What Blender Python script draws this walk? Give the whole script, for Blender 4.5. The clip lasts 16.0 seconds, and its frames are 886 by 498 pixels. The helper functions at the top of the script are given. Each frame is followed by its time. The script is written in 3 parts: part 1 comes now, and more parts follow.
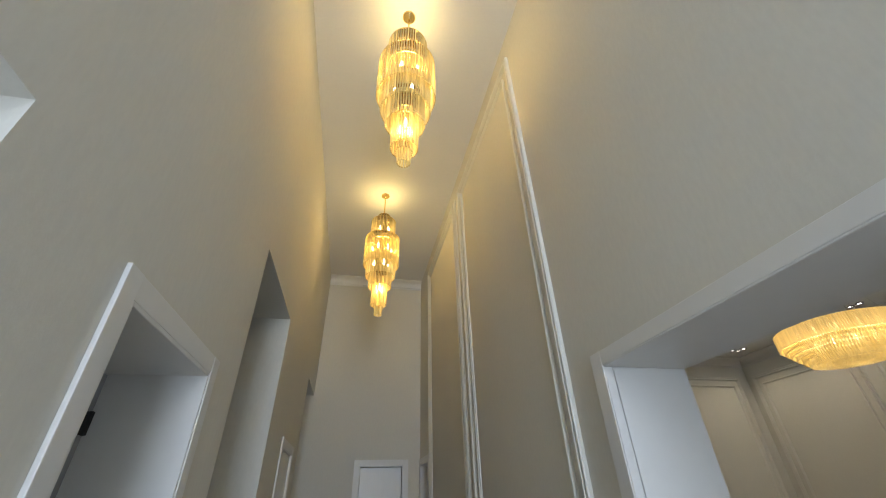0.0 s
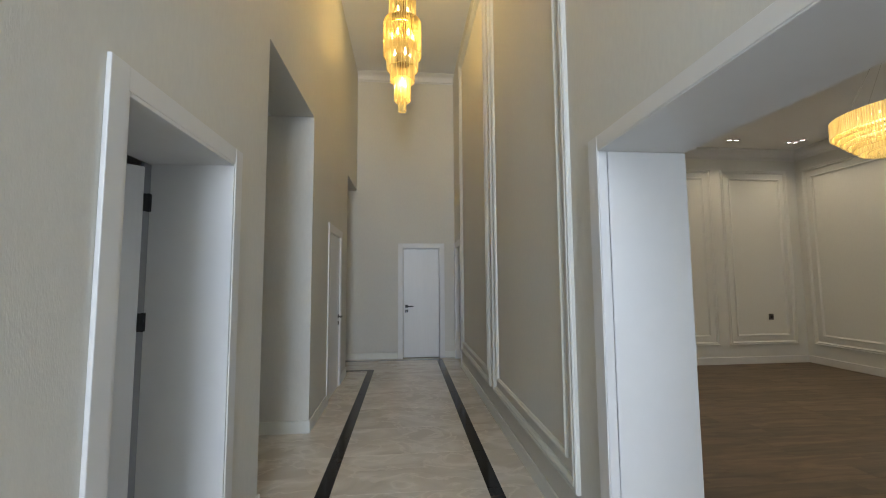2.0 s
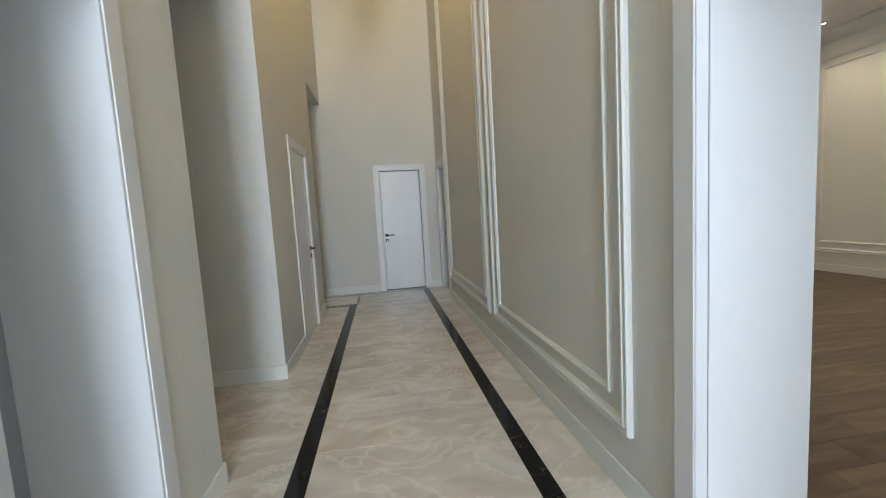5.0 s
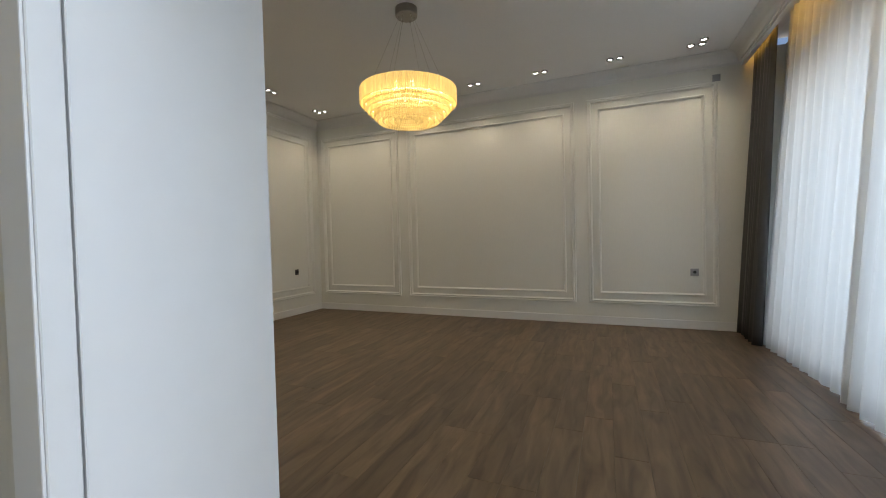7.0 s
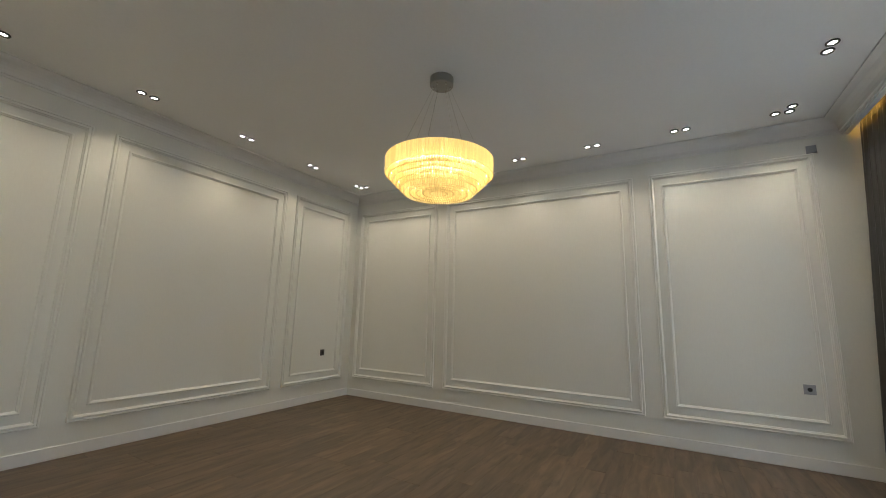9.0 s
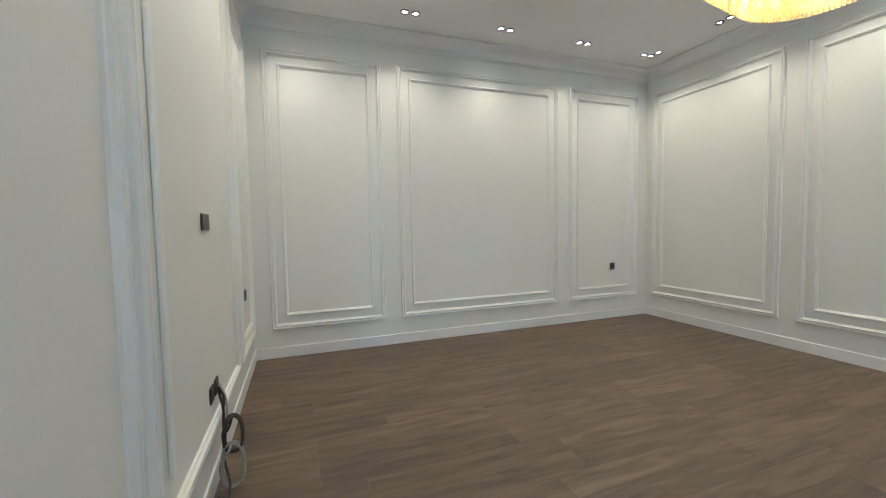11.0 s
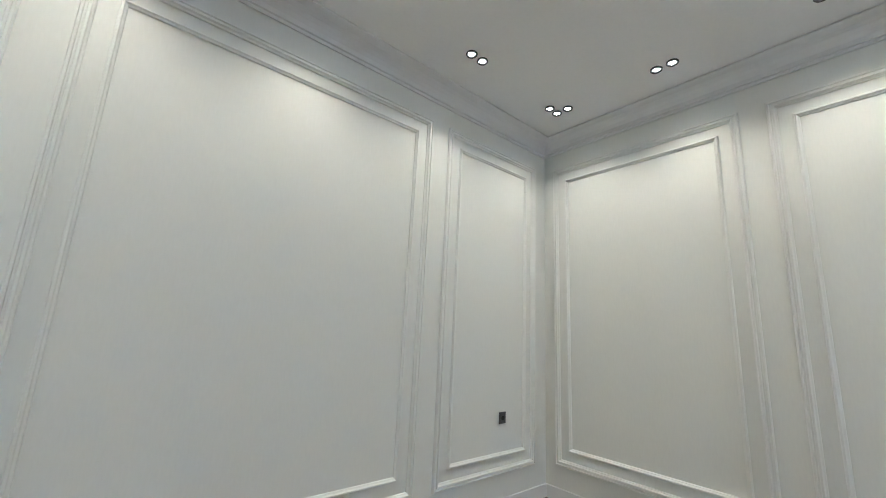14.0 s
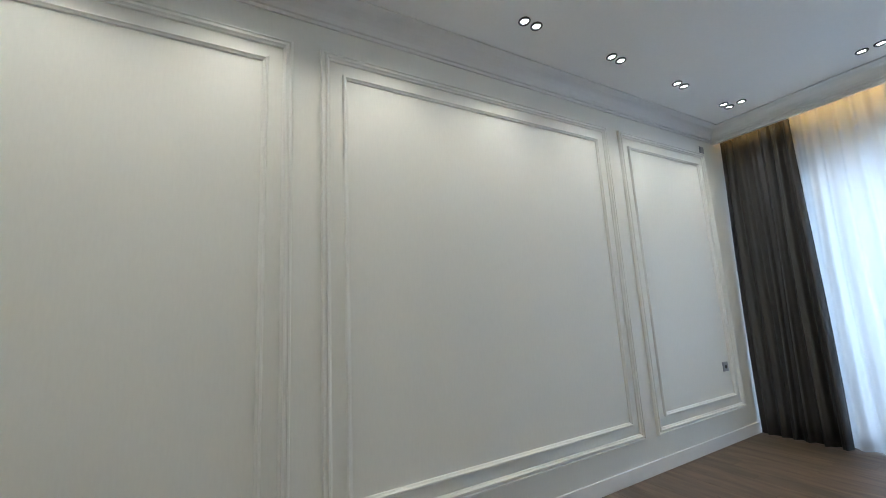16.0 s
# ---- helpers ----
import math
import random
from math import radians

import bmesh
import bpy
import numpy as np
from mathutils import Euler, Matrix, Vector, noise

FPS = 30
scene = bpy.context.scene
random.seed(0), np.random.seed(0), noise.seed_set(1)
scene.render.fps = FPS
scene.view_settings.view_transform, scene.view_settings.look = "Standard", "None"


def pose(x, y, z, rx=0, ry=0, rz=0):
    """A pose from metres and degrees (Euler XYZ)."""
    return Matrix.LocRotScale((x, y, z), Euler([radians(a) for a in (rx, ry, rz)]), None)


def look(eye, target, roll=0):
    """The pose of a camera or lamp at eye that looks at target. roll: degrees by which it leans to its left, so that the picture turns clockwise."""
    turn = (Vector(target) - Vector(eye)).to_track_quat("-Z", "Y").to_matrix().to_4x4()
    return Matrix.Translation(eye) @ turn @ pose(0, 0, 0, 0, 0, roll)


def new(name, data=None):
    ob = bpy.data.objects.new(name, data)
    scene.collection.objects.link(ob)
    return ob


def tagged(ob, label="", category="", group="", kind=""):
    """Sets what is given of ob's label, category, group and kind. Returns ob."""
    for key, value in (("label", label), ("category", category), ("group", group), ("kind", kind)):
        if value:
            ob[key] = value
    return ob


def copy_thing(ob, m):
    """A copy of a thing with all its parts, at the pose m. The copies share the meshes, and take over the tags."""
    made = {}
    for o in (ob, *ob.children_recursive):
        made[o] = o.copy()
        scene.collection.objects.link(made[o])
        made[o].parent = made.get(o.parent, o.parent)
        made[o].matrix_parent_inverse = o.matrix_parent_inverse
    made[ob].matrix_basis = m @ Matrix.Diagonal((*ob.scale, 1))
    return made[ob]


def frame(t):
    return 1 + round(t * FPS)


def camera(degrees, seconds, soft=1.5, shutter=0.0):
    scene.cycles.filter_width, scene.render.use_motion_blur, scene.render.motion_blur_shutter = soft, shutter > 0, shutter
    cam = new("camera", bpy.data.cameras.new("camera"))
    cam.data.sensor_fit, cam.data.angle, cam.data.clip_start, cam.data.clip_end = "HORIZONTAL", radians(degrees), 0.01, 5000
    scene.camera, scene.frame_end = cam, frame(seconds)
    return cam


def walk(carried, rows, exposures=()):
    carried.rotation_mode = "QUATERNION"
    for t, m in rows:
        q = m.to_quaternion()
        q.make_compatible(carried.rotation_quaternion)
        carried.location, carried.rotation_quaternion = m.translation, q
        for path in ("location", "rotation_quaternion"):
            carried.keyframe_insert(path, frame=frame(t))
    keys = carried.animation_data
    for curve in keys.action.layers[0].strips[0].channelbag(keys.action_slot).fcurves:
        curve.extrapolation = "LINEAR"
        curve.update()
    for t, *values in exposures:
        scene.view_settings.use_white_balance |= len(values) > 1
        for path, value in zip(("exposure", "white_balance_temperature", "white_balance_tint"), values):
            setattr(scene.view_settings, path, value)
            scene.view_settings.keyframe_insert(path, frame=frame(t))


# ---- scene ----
cam = camera(96.8, 16.0, soft=1.0)
# seconds, stops, white balance
EXPOSURES = [(0, -0.1, 6650, 14), (1.0, -0.2, 6650, 14), (1.5, -0.22, 6600, 14), (2.0, 0.2, 6650, 15), (2.5, 0.62, 6800, 17), (3.0, 0.76, 6750, 17), (5.5, 0.7, 6500, 13), (6.5, 0.68, 6550, 12), (7.0, 0.33, 6600, 15), (7.5, 0.4, 6850, 16), (8.2, 0.4, 6650, 15),
             (10.3, 1.0, 5750, 12), (11.0, 1.25, 5550, 12), (12.0, 1.45, 5350, 12), (13.0, 1.38, 5300, 12), (15.0, 1.08, 5350, 12), (16.0, 0.95, 5350, 12)]
PATH = [
    (0, (-1.159, -1.764, 1.538), (-0.789, -0.123, 2.62), -1.8),
    (0.5, (-1.124, -1.843, 1.599), (-0.947, -0.274, 2.827), -3.0),
    (1, (-1.012, -1.911, 1.632), (-0.913, -0.303, 2.818), -1.5),
    (1.5, (-0.939, -1.916, 1.568), (-0.792, -0.082, 2.352), -1.5),
    (1.6, (-0.953, -1.932, 1.557), (-0.802, -0.046, 2.205), -0.9),
    (2, (-0.933, -1.852, 1.448), (-0.745, 0.133, 1.606), -0.4),
    (2.5, (-0.944, -1.681, 1.341), (-0.685, 0.275, 1.013), 0.4),
    (3, (-0.943, -1.587, 1.271), (-0.735, 0.336, 0.762), -1.1),
    (3.2, (-0.931, -1.536, 1.272), (-0.77, 0.404, 0.813), -2.1),
    (5.3, (-0.995, -1.145, 1.299), (-0.62, 0.812, 1.136), -4.0),
    (5.5, (-0.966, -1.118, 1.286), (-0.44, 0.806, 1.144), -3.0),
    (6, (-0.751, -1.078, 1.324), (0.314, 0.61, 1.185), -1.4),
    (6.5, (-0.541, -0.956, 1.316), (1.007, 0.303, 1.191), -0.1),
    (7, (-0.326, -0.878, 1.327), (1.519, -0.106, 1.277), -1.4),
    (7.5, (-0.141, -0.825, 1.386), (1.762, -0.213, 1.468), -2.2),
    (8, (0.078, -0.797, 1.437), (1.936, -0.104, 1.691), -1.8),
    (8.2, (0.15, -0.803, 1.44), (1.969, -0.056, 1.803), -1.3),
    (10.3, (0.705, -0.615, 1.452), (2.03, 0.882, 1.4), -0.5),
    (10.5, (0.778, -0.529, 1.429), (1.992, 1.057, 1.335), -0.5),
    (11, (0.909, -0.231, 1.422), (1.597, 1.644, 1.307), -1.0),
    (11.5, (1.087, 0.064, 1.425), (1.048, 2.061, 1.325), -0.9),
    (12, (1.241, 0.359, 1.447), (0.67, 2.275, 1.389), -0.8),
    (12.5, (1.435, 0.727, 1.419), (1.175, 2.709, 1.356), 1.4),
    (13, (1.741, 1.112, 1.39), (2.007, 3.095, 1.369), 0.2),
    (13.5, (2.078, 1.496, 1.446), (2.89, 3.317, 1.597), 1.1),
    (14, (2.418, 1.893, 1.534), (3.672, 3.398, 1.938), 2.8),
    (14.5, (2.715, 2.274, 1.523), (4.374, 3.323, 1.91), 1.3),
    (15, (2.975, 2.627, 1.489), (4.883, 3.136, 1.807), -0.1),
    (15.5, (3.23, 2.833, 1.49), (5.196, 2.69, 1.828), -1.5),
    (16, (3.523, 2.95, 1.539), (5.24, 1.976, 1.863), -3.1),
]
walk(cam, [(t, look(eye, target, roll)) for t, eye, target, roll in PATH], EXPOSURES)

# ---- world and lights ----
world = bpy.data.worlds.new("sky")
scene.world = world
world.use_nodes = True
sky = world.node_tree.nodes.new("ShaderNodeTexSky")
sky.sky_type = "NISHITA"
sky.sun_disc = False
sky.sun_elevation, sky.sun_rotation = radians(40), radians(-20)
world.node_tree.links.new(sky.outputs[0], world.node_tree.nodes["Background"].inputs[0])
world.node_tree.nodes["Background"].inputs[1].default_value = 0.1


def lamp(name, kind, m, energy, color, **more):
    data = bpy.data.lights.new(name, kind)
    data.energy, data.color = energy, color
    if kind == "AREA":
        data.shape, data.size, data.size_y = "RECTANGLE", more["size"], more["size_y"]
    else:
        data.shadow_soft_size = more.get("soft", 0.05)
    if kind == "SPOT":
        data.spot_size, data.spot_blend = radians(more["cone"]), more["blend"]
    ob = new(name, data)
    ob.matrix_world = m
    return ob


SKYLIGHT = (0.69, 0.83, 1.0)
DOWN = (1.0, 0.85, 0.60)
GOLD = (1.0, 0.74, 0.28)
HALL_BULB, ROOM_BULB, DOWN_W = 31.0, 4.5, 19.5
sun = lamp("sun", "SUN", pose(0, 20, 20, 50, 0, 160), 2.5, (1.0, 0.95, 0.88))
sun.data.angle = radians(0.5)
# daylight in the glazed openings: living room window, entrance, side window of the hall
lamp("window_daylight", "AREA", look((3.2, -3.32, 1.45), (3.2, 0, 1.45)), 102, SKYLIGHT, size=4.0, size_y=2.6)
lamp("entrance_daylight", "AREA", look((-0.92, -7.14, 2.4), (-0.92, 0, 2.4)), 255, SKYLIGHT, size=1.4, size_y=4.4)
lamp("hall_window_daylight", "AREA", look((-2.35, -1.8, 1.6), (0, -1.8, 1.6)), 5, SKYLIGHT, size=1.2, size_y=1.2)

# ---- materials ----


def material(name, color, rough=0.5, metal=0.0, scale=30.0, vary=0.06, bump=0.0, bump_scale=200.0, stretch=(1, 1, 1), coat=0.0, emit=None, strength=0.0, big=1.2):
    mat = bpy.data.materials.new(name)
    mat.use_nodes = True
    nt = mat.node_tree
    b = nt.nodes["Principled BSDF"]
    b.inputs["Roughness"].default_value, b.inputs["Metallic"].default_value = rough, metal
    b.inputs["Coat Weight"].default_value = coat
    co = nt.nodes.new("ShaderNodeTexCoord")
    mp = nt.nodes.new("ShaderNodeMapping")
    mp.inputs["Scale"].default_value = stretch
    nt.links.new(co.outputs["Object"], mp.inputs["Vector"])
    n1, n2 = nt.nodes.new("ShaderNodeTexNoise"), nt.nodes.new("ShaderNodeTexNoise")
    n1.inputs["Scale"].default_value, n2.inputs["Scale"].default_value = scale, big
    mix = nt.nodes.new("ShaderNodeMath")
    mix.operation = "ADD"
    ramp = nt.nodes.new("ShaderNodeMapRange")
    for n, k in ((n1, 0), (n2, 1)):
        nt.links.new(mp.outputs[0], n.inputs["Vector"])
        nt.links.new(n.outputs[0], mix.inputs[k])
    ramp.inputs["From Min"].default_value, ramp.inputs["From Max"].default_value = 0.6, 1.4
    ramp.inputs["To Min"].default_value, ramp.inputs["To Max"].default_value = 1 - vary, 1 + vary
    nt.links.new(mix.outputs[0], ramp.inputs[0])
    sc = nt.nodes.new("ShaderNodeVectorMath")
    sc.operation = "SCALE"
    sc.inputs[0].default_value = color
    nt.links.new(ramp.outputs[0], sc.inputs["Scale"])
    nt.links.new(sc.outputs[0], b.inputs["Base Color"])
    if bump:
        n3 = nt.nodes.new("ShaderNodeTexNoise")
        n3.inputs["Scale"].default_value = bump_scale
        nt.links.new(mp.outputs[0], n3.inputs["Vector"])
        bp = nt.nodes.new("ShaderNodeBump")
        bp.inputs["Strength"].default_value, bp.inputs["Distance"].default_value = bump, 0.002
        nt.links.new(n3.outputs[0], bp.inputs["Height"])
        nt.links.new(bp.outputs[0], b.inputs["Normal"])
    if emit:
        b.inputs["Emission Color"].default_value = (*emit, 1)
        b.inputs["Emission Strength"].default_value = strength
    return mat


M_HALL = material("hall_wallpaper", (0.655, 0.640, 0.585), 0.75, scale=60, vary=0.04, bump=0.3, bump_scale=220, stretch=(1, 1, 0.3))
M_ROOM = material("room_paint", (0.722, 0.727, 0.682), 0.6, scale=80, vary=0.025, bump=0.07, bump_scale=160, stretch=(1, 1, 0.2))
M_TRIM = material("white_trim_paint", (0.71, 0.71, 0.70), 0.38, scale=12, vary=0.02, bump=0.05, bump_scale=90)
M_MOULD = material("moulding_paint", (0.75, 0.755, 0.715), 0.4, scale=12, vary=0.02)
M_HMOULD = material("hall_moulding_paint", (0.71, 0.712, 0.66), 0.4, scale=12, vary=0.02)
M_CEIL = material("ceiling_paint", (0.78, 0.78, 0.77), 0.7, scale=40, vary=0.02, bump=0.08, bump_scale=120)
M_DOOR = material("door_lacquer", (0.76, 0.77, 0.78), 0.35, scale=9, vary=0.03, bump=0.06, bump_scale=60, stretch=(4, 4, 0.3))
M_BLACK = material("black_metal", (0.02, 0.02, 0.022), 0.35, metal=0.6, vary=0.1)
M_SOCKET = material("anthracite_plastic", (0.055, 0.052, 0.05), 0.35, vary=0.05)
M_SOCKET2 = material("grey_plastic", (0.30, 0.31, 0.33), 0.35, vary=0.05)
M_CHROME = material("chrome", (0.75, 0.74, 0.72), 0.12, metal=1.0, vary=0.02)
M_STEEL = material("brushed_steel", (0.36, 0.34, 0.31), 0.3, metal=1.0, vary=0.05)
M_GOLD = material("gold_metal", (0.85, 0.62, 0.25), 0.2, metal=1.0, vary=0.03)
M_CURT = material("charcoal_curtain_cloth", (0.046, 0.046, 0.047), 0.45, scale=300, vary=0.15, bump=0.3, bump_scale=500)
M_WIRE = material("black_cable", (0.02, 0.02, 0.02), 0.5)
M_WIREW = material("grey_cable", (0.30, 0.30, 0.29), 0.5)
M_BULB = material("bulb_glow", (1, 0.85, 0.6), 0.4, emit=(1, 0.84, 0.55), strength=14)
M_SPOT = material("downlight_glow", (1, 1, 1), 0.4, emit=(1, 0.95, 0.86), strength=14)
M_RING = material("chandelier_strip_glow", (1, 0.9, 0.6), 0.4, emit=(1, 0.86, 0.50), strength=2.6)
M_LED = material("led_strip_glow", (1, 0.7, 0.3), 0.4, emit=(1, 0.56, 0.10), strength=9)
M_GROUT = material("floor_joint", (0.42, 0.38, 0.32), 0.8)
M_SUB = material("wood_joint", (0.06, 0.045, 0.035), 0.9)


def stone(name, base, vein, scale, rough, detail=8.0, lo=0.44, hi=0.62, line=0.035):
    mat = material(name, base, rough, coat=0.15)
    nt = mat.node_tree
    b = nt.nodes["Principled BSDF"]
    co = nt.nodes.new("ShaderNodeTexCoord")
    info = nt.nodes.new("ShaderNodeObjectInfo")
    add = nt.nodes.new("ShaderNodeVectorMath")
    add.operation = "MULTIPLY_ADD"
    add.inputs[1].default_value = (9, 7, 5)
    nt.links.new(info.outputs["Random"], add.inputs[0])
    nt.links.new(co.outputs["Object"], add.inputs[2])
    mp = nt.nodes.new("ShaderNodeMapping")
    mp.inputs["Scale"].default_value = (0.8, 1.25, 1)
    mp.inputs["Rotation"].default_value = (0, 0, radians(14))
    nt.links.new(add.outputs[0], mp.inputs[0])
    n = nt.nodes.new("ShaderNodeTexNoise")
    n.inputs["Scale"].default_value, n.inputs["Detail"].default_value, n.inputs["Distortion"].default_value = scale, detail, 1.1
    nt.links.new(mp.outputs[0], n.inputs["Vector"])
    r = nt.nodes.new("ShaderNodeValToRGB")
    r.color_ramp.elements[0].position, r.color_ramp.elements[1].position = lo, hi
    r.color_ramp.elements[0].color, r.color_ramp.elements[1].color = (*base, 1), (*vein, 1)
    nt.links.new(n.outputs[0], r.inputs[0])
    w = nt.nodes.new("ShaderNodeTexNoise")
    w.inputs["Scale"].default_value, w.inputs["Detail"].default_value, w.inputs["Distortion"].default_value = scale * 1.3, 6.0, 0.7
    nt.links.new(mp.outputs[0], w.inputs["Vector"])
    ridge = nt.nodes.new("ShaderNodeMath")
    ridge.operation = "SUBTRACT"
    ridge.inputs[1].default_value = 0.5
    nt.links.new(w.outputs[0], ridge.inputs[0])
    fold = nt.nodes.new("ShaderNodeMath")
    fold.operation = "ABSOLUTE"
    nt.links.new(ridge.outputs[0], fold.inputs[0])
    thin = nt.nodes.new("ShaderNodeMapRange")
    thin.inputs["From Min"].default_value, thin.inputs["From Max"].default_value = 0.0, line
    thin.inputs["To Min"].default_value, thin.inputs["To Max"].default_value = 0.5, 0.0
    nt.links.new(fold.outputs[0], thin.inputs[0])
    both = nt.nodes.new("ShaderNodeMix")
    both.data_type = "RGBA"
    nt.links.new(thin.outputs[0], both.inputs[0])
    nt.links.new(r.outputs[0], both.inputs[6])
    both.inputs[7].default_value = (*[min(0.9, c * 1.12) for c in vein], 1)
    nt.links.new(both.outputs[2], b.inputs["Base Color"])
    return mat


M_MARBLE = stone("cream_marble", (0.58, 0.52, 0.435), (0.78, 0.73, 0.65), 2.4, 0.12, 12.0, 0.38, 0.70)
M_NERO = stone("black_marble", (0.008, 0.007, 0.007), (0.16, 0.12, 0.09), 3.0, 0.10, lo=0.62, hi=0.85, line=0.006)
M_NERO.node_tree.nodes["Principled BSDF"].inputs["Coat Weight"].default_value = 0.0
M_NERO.node_tree.nodes["Principled BSDF"].inputs["Specular IOR Level"].default_value = 0.3


def wood():
    mat = material("brown_oak_laminate", (0.2, 0.13, 0.09), 0.42, bump=0.06, bump_scale=30, stretch=(1, 9, 1))
    nt = mat.node_tree
    b = nt.nodes["Principled BSDF"]
    co = nt.nodes.new("ShaderNodeTexCoord")
    info = nt.nodes.new("ShaderNodeObjectInfo")
    add = nt.nodes.new("ShaderNodeVectorMath")
    add.operation = "MULTIPLY_ADD"
    add.inputs[1].default_value = (31, 17, 5)
    nt.links.new(info.outputs["Random"], add.inputs[0])
    nt.links.new(co.outputs["Object"], add.inputs[2])
    mp = nt.nodes.new("ShaderNodeMapping")
    mp.inputs["Scale"].default_value = (1.0, 6.5, 1)
    nt.links.new(add.outputs[0], mp.inputs[0])
    n = nt.nodes.new("ShaderNodeTexNoise")
    n.inputs["Scale"].default_value, n.inputs["Detail"].default_value, n.inputs["Distortion"].default_value = 2.2, 9.0, 0.7
    nt.links.new(mp.outputs[0], n.inputs["Vector"])
    r = nt.nodes.new("ShaderNodeValToRGB")
    e = r.color_ramp.elements
    e[0].position, e[1].position = 0.28, 0.72
    e[0].color, e[1].color = (0.061, 0.041, 0.025, 1), (0.166, 0.116, 0.074, 1)
    nt.links.new(n.outputs[0], r.inputs[0])
    rng = nt.nodes.new("ShaderNodeMapRange")
    rng.inputs["To Min"].default_value, rng.inputs["To Max"].default_value = 0.80, 1.20
    nt.links.new(info.outputs["Random"], rng.inputs[0])
    sc = nt.nodes.new("ShaderNodeVectorMath")
    sc.operation = "SCALE"
    nt.links.new(r.outputs[0], sc.inputs[0])
    nt.links.new(rng.outputs[0], sc.inputs["Scale"])
    nt.links.new(sc.outputs[0], b.inputs["Base Color"])
    return mat


M_WOOD = wood()


def blend(name, kind, color, clear, glow=None, strength=0.0):
    """Cloth or glass that lets part of the light straight through."""
    mat = bpy.data.materials.new(name)
    mat.use_nodes = True
    nt = mat.node_tree
    out = nt.nodes["Material Output"]
    b = nt.nodes["Principled BSDF"]
    b.inputs["Base Color"].default_value = (*color, 1)
    tr = nt.nodes.new("ShaderNodeBsdfTransparent")
    mix = nt.nodes.new("ShaderNodeMixShader")
    mix.inputs[0].default_value = clear
    body_out = b.outputs[0]
    if kind == "cloth":
        b.inputs["Roughness"].default_value = 0.9
        tl = nt.nodes.new("ShaderNodeBsdfTranslucent")
        tl.inputs[0].default_value = (*color, 1)
        half = nt.nodes.new("ShaderNodeMixShader")
        half.inputs[0].default_value = 0.55
        nt.links.new(b.outputs[0], half.inputs[1])
        nt.links.new(tl.outputs[0], half.inputs[2])
        body_out = half.outputs[0]
    else:
        b.inputs["Roughness"].default_value = 0.08
        tr.inputs[0].default_value = (*[0.5 + 0.5 * c for c in color], 1)
    if glow:
        b.inputs["Emission Color"].default_value = (*glow, 1)
        b.inputs["Emission Strength"].default_value = strength
    nt.links.new(body_out, mix.inputs[1])
    nt.links.new(tr.outputs[0], mix.inputs[2])
    nt.links.new(mix.outputs[0], out.inputs[0])
    return mat


M_SHEER = blend("white_sheer_cloth", "cloth", (0.86, 0.86, 0.85), 0.12)
M_GLASS = blend("window_glass", "glass", (0.9, 0.95, 0.95), 0.85)


def rod_glass(name, color, clear, tint, glow, low, high):
    """Partly clear glass rod; caught bulb light is put in as emission, different per rod."""
    mat = blend(name, "glass", color, clear, glow, 1.0)
    nt = mat.node_tree
    for n in nt.nodes:
        if n.type == "BSDF_TRANSPARENT":
            n.inputs[0].default_value = (*tint, 1)
    geo = nt.nodes.new("ShaderNodeNewGeometry")
    co = nt.nodes.new("ShaderNodeTexCoord")
    n = nt.nodes.new("ShaderNodeTexNoise")
    n.inputs["Scale"].default_value = 9.0
    nt.links.new(co.outputs["Object"], n.inputs["Vector"])
    mul = nt.nodes.new("ShaderNodeMath")
    mul.operation = "MULTIPLY"
    rng = nt.nodes.new("ShaderNodeMapRange")
    rng.inputs["From Min"].default_value, rng.inputs["From Max"].default_value = 0.12, 0.55
    rng.inputs["To Min"].default_value, rng.inputs["To Max"].default_value = low, high
    nt.links.new(geo.outputs["Random Per Island"], mul.inputs[0])
    nt.links.new(n.outputs[0], mul.inputs[1])
    nt.links.new(mul.outputs[0], rng.inputs[0])
    info = nt.nodes.new("ShaderNodeObjectInfo")
    tier = nt.nodes.new("ShaderNodeMapRange")
    tier.inputs["To Min"].default_value, tier.inputs["To Max"].default_value = 0.65, 1.35
    nt.links.new(info.outputs["Random"], tier.inputs[0])
    last = nt.nodes.new("ShaderNodeMath")
    last.operation = "MULTIPLY"
    nt.links.new(rng.outputs[0], last.inputs[0])
    nt.links.new(tier.outputs[0], last.inputs[1])
    nt.links.new(last.outputs[0], nt.nodes["Principled BSDF"].inputs["Emission Strength"])
    return mat


# last two values: range of the rods' own glow, painted in for bulb light
M_ROD = rod_glass("amber_glass_rod", (0.95, 0.78, 0.36), 0.62, (1, 0.98, 0.90), (1, 0.74, 0.26), 0.08, 0.6)
M_ROD2 = rod_glass("honey_glass_rod", (0.95, 0.82, 0.44), 0.55, (1, 0.97, 0.88), (1, 0.79, 0.34), 0.18, 0.42)
M_ROD3 = rod_glass("outer_honey_glass_rod", (0.95, 0.80, 0.40), 0.34, (1, 0.94, 0.78), (1, 0.76, 0.30), 0.36, 0.56)

# ---- mesh tools ----


def box(bm, x0, x1, y0, y1, z0, z1):
    v = [bm.verts.new(p) for p in ((x0, y0, z0), (x1, y0, z0), (x1, y1, z0), (x0, y1, z0), (x0, y0, z1), (x1, y0, z1), (x1, y1, z1), (x0, y1, z1))]
    for f in ((3, 2, 1, 0), (4, 5, 6, 7), (0, 1, 5, 4), (1, 2, 6, 5), (2, 3, 7, 6), (3, 0, 4, 7)):
        bm.faces.new([v[i] for i in f])


def boxes(*rows):
    bm = bmesh.new()
    for r in rows:
        box(bm, *r)
    return bm


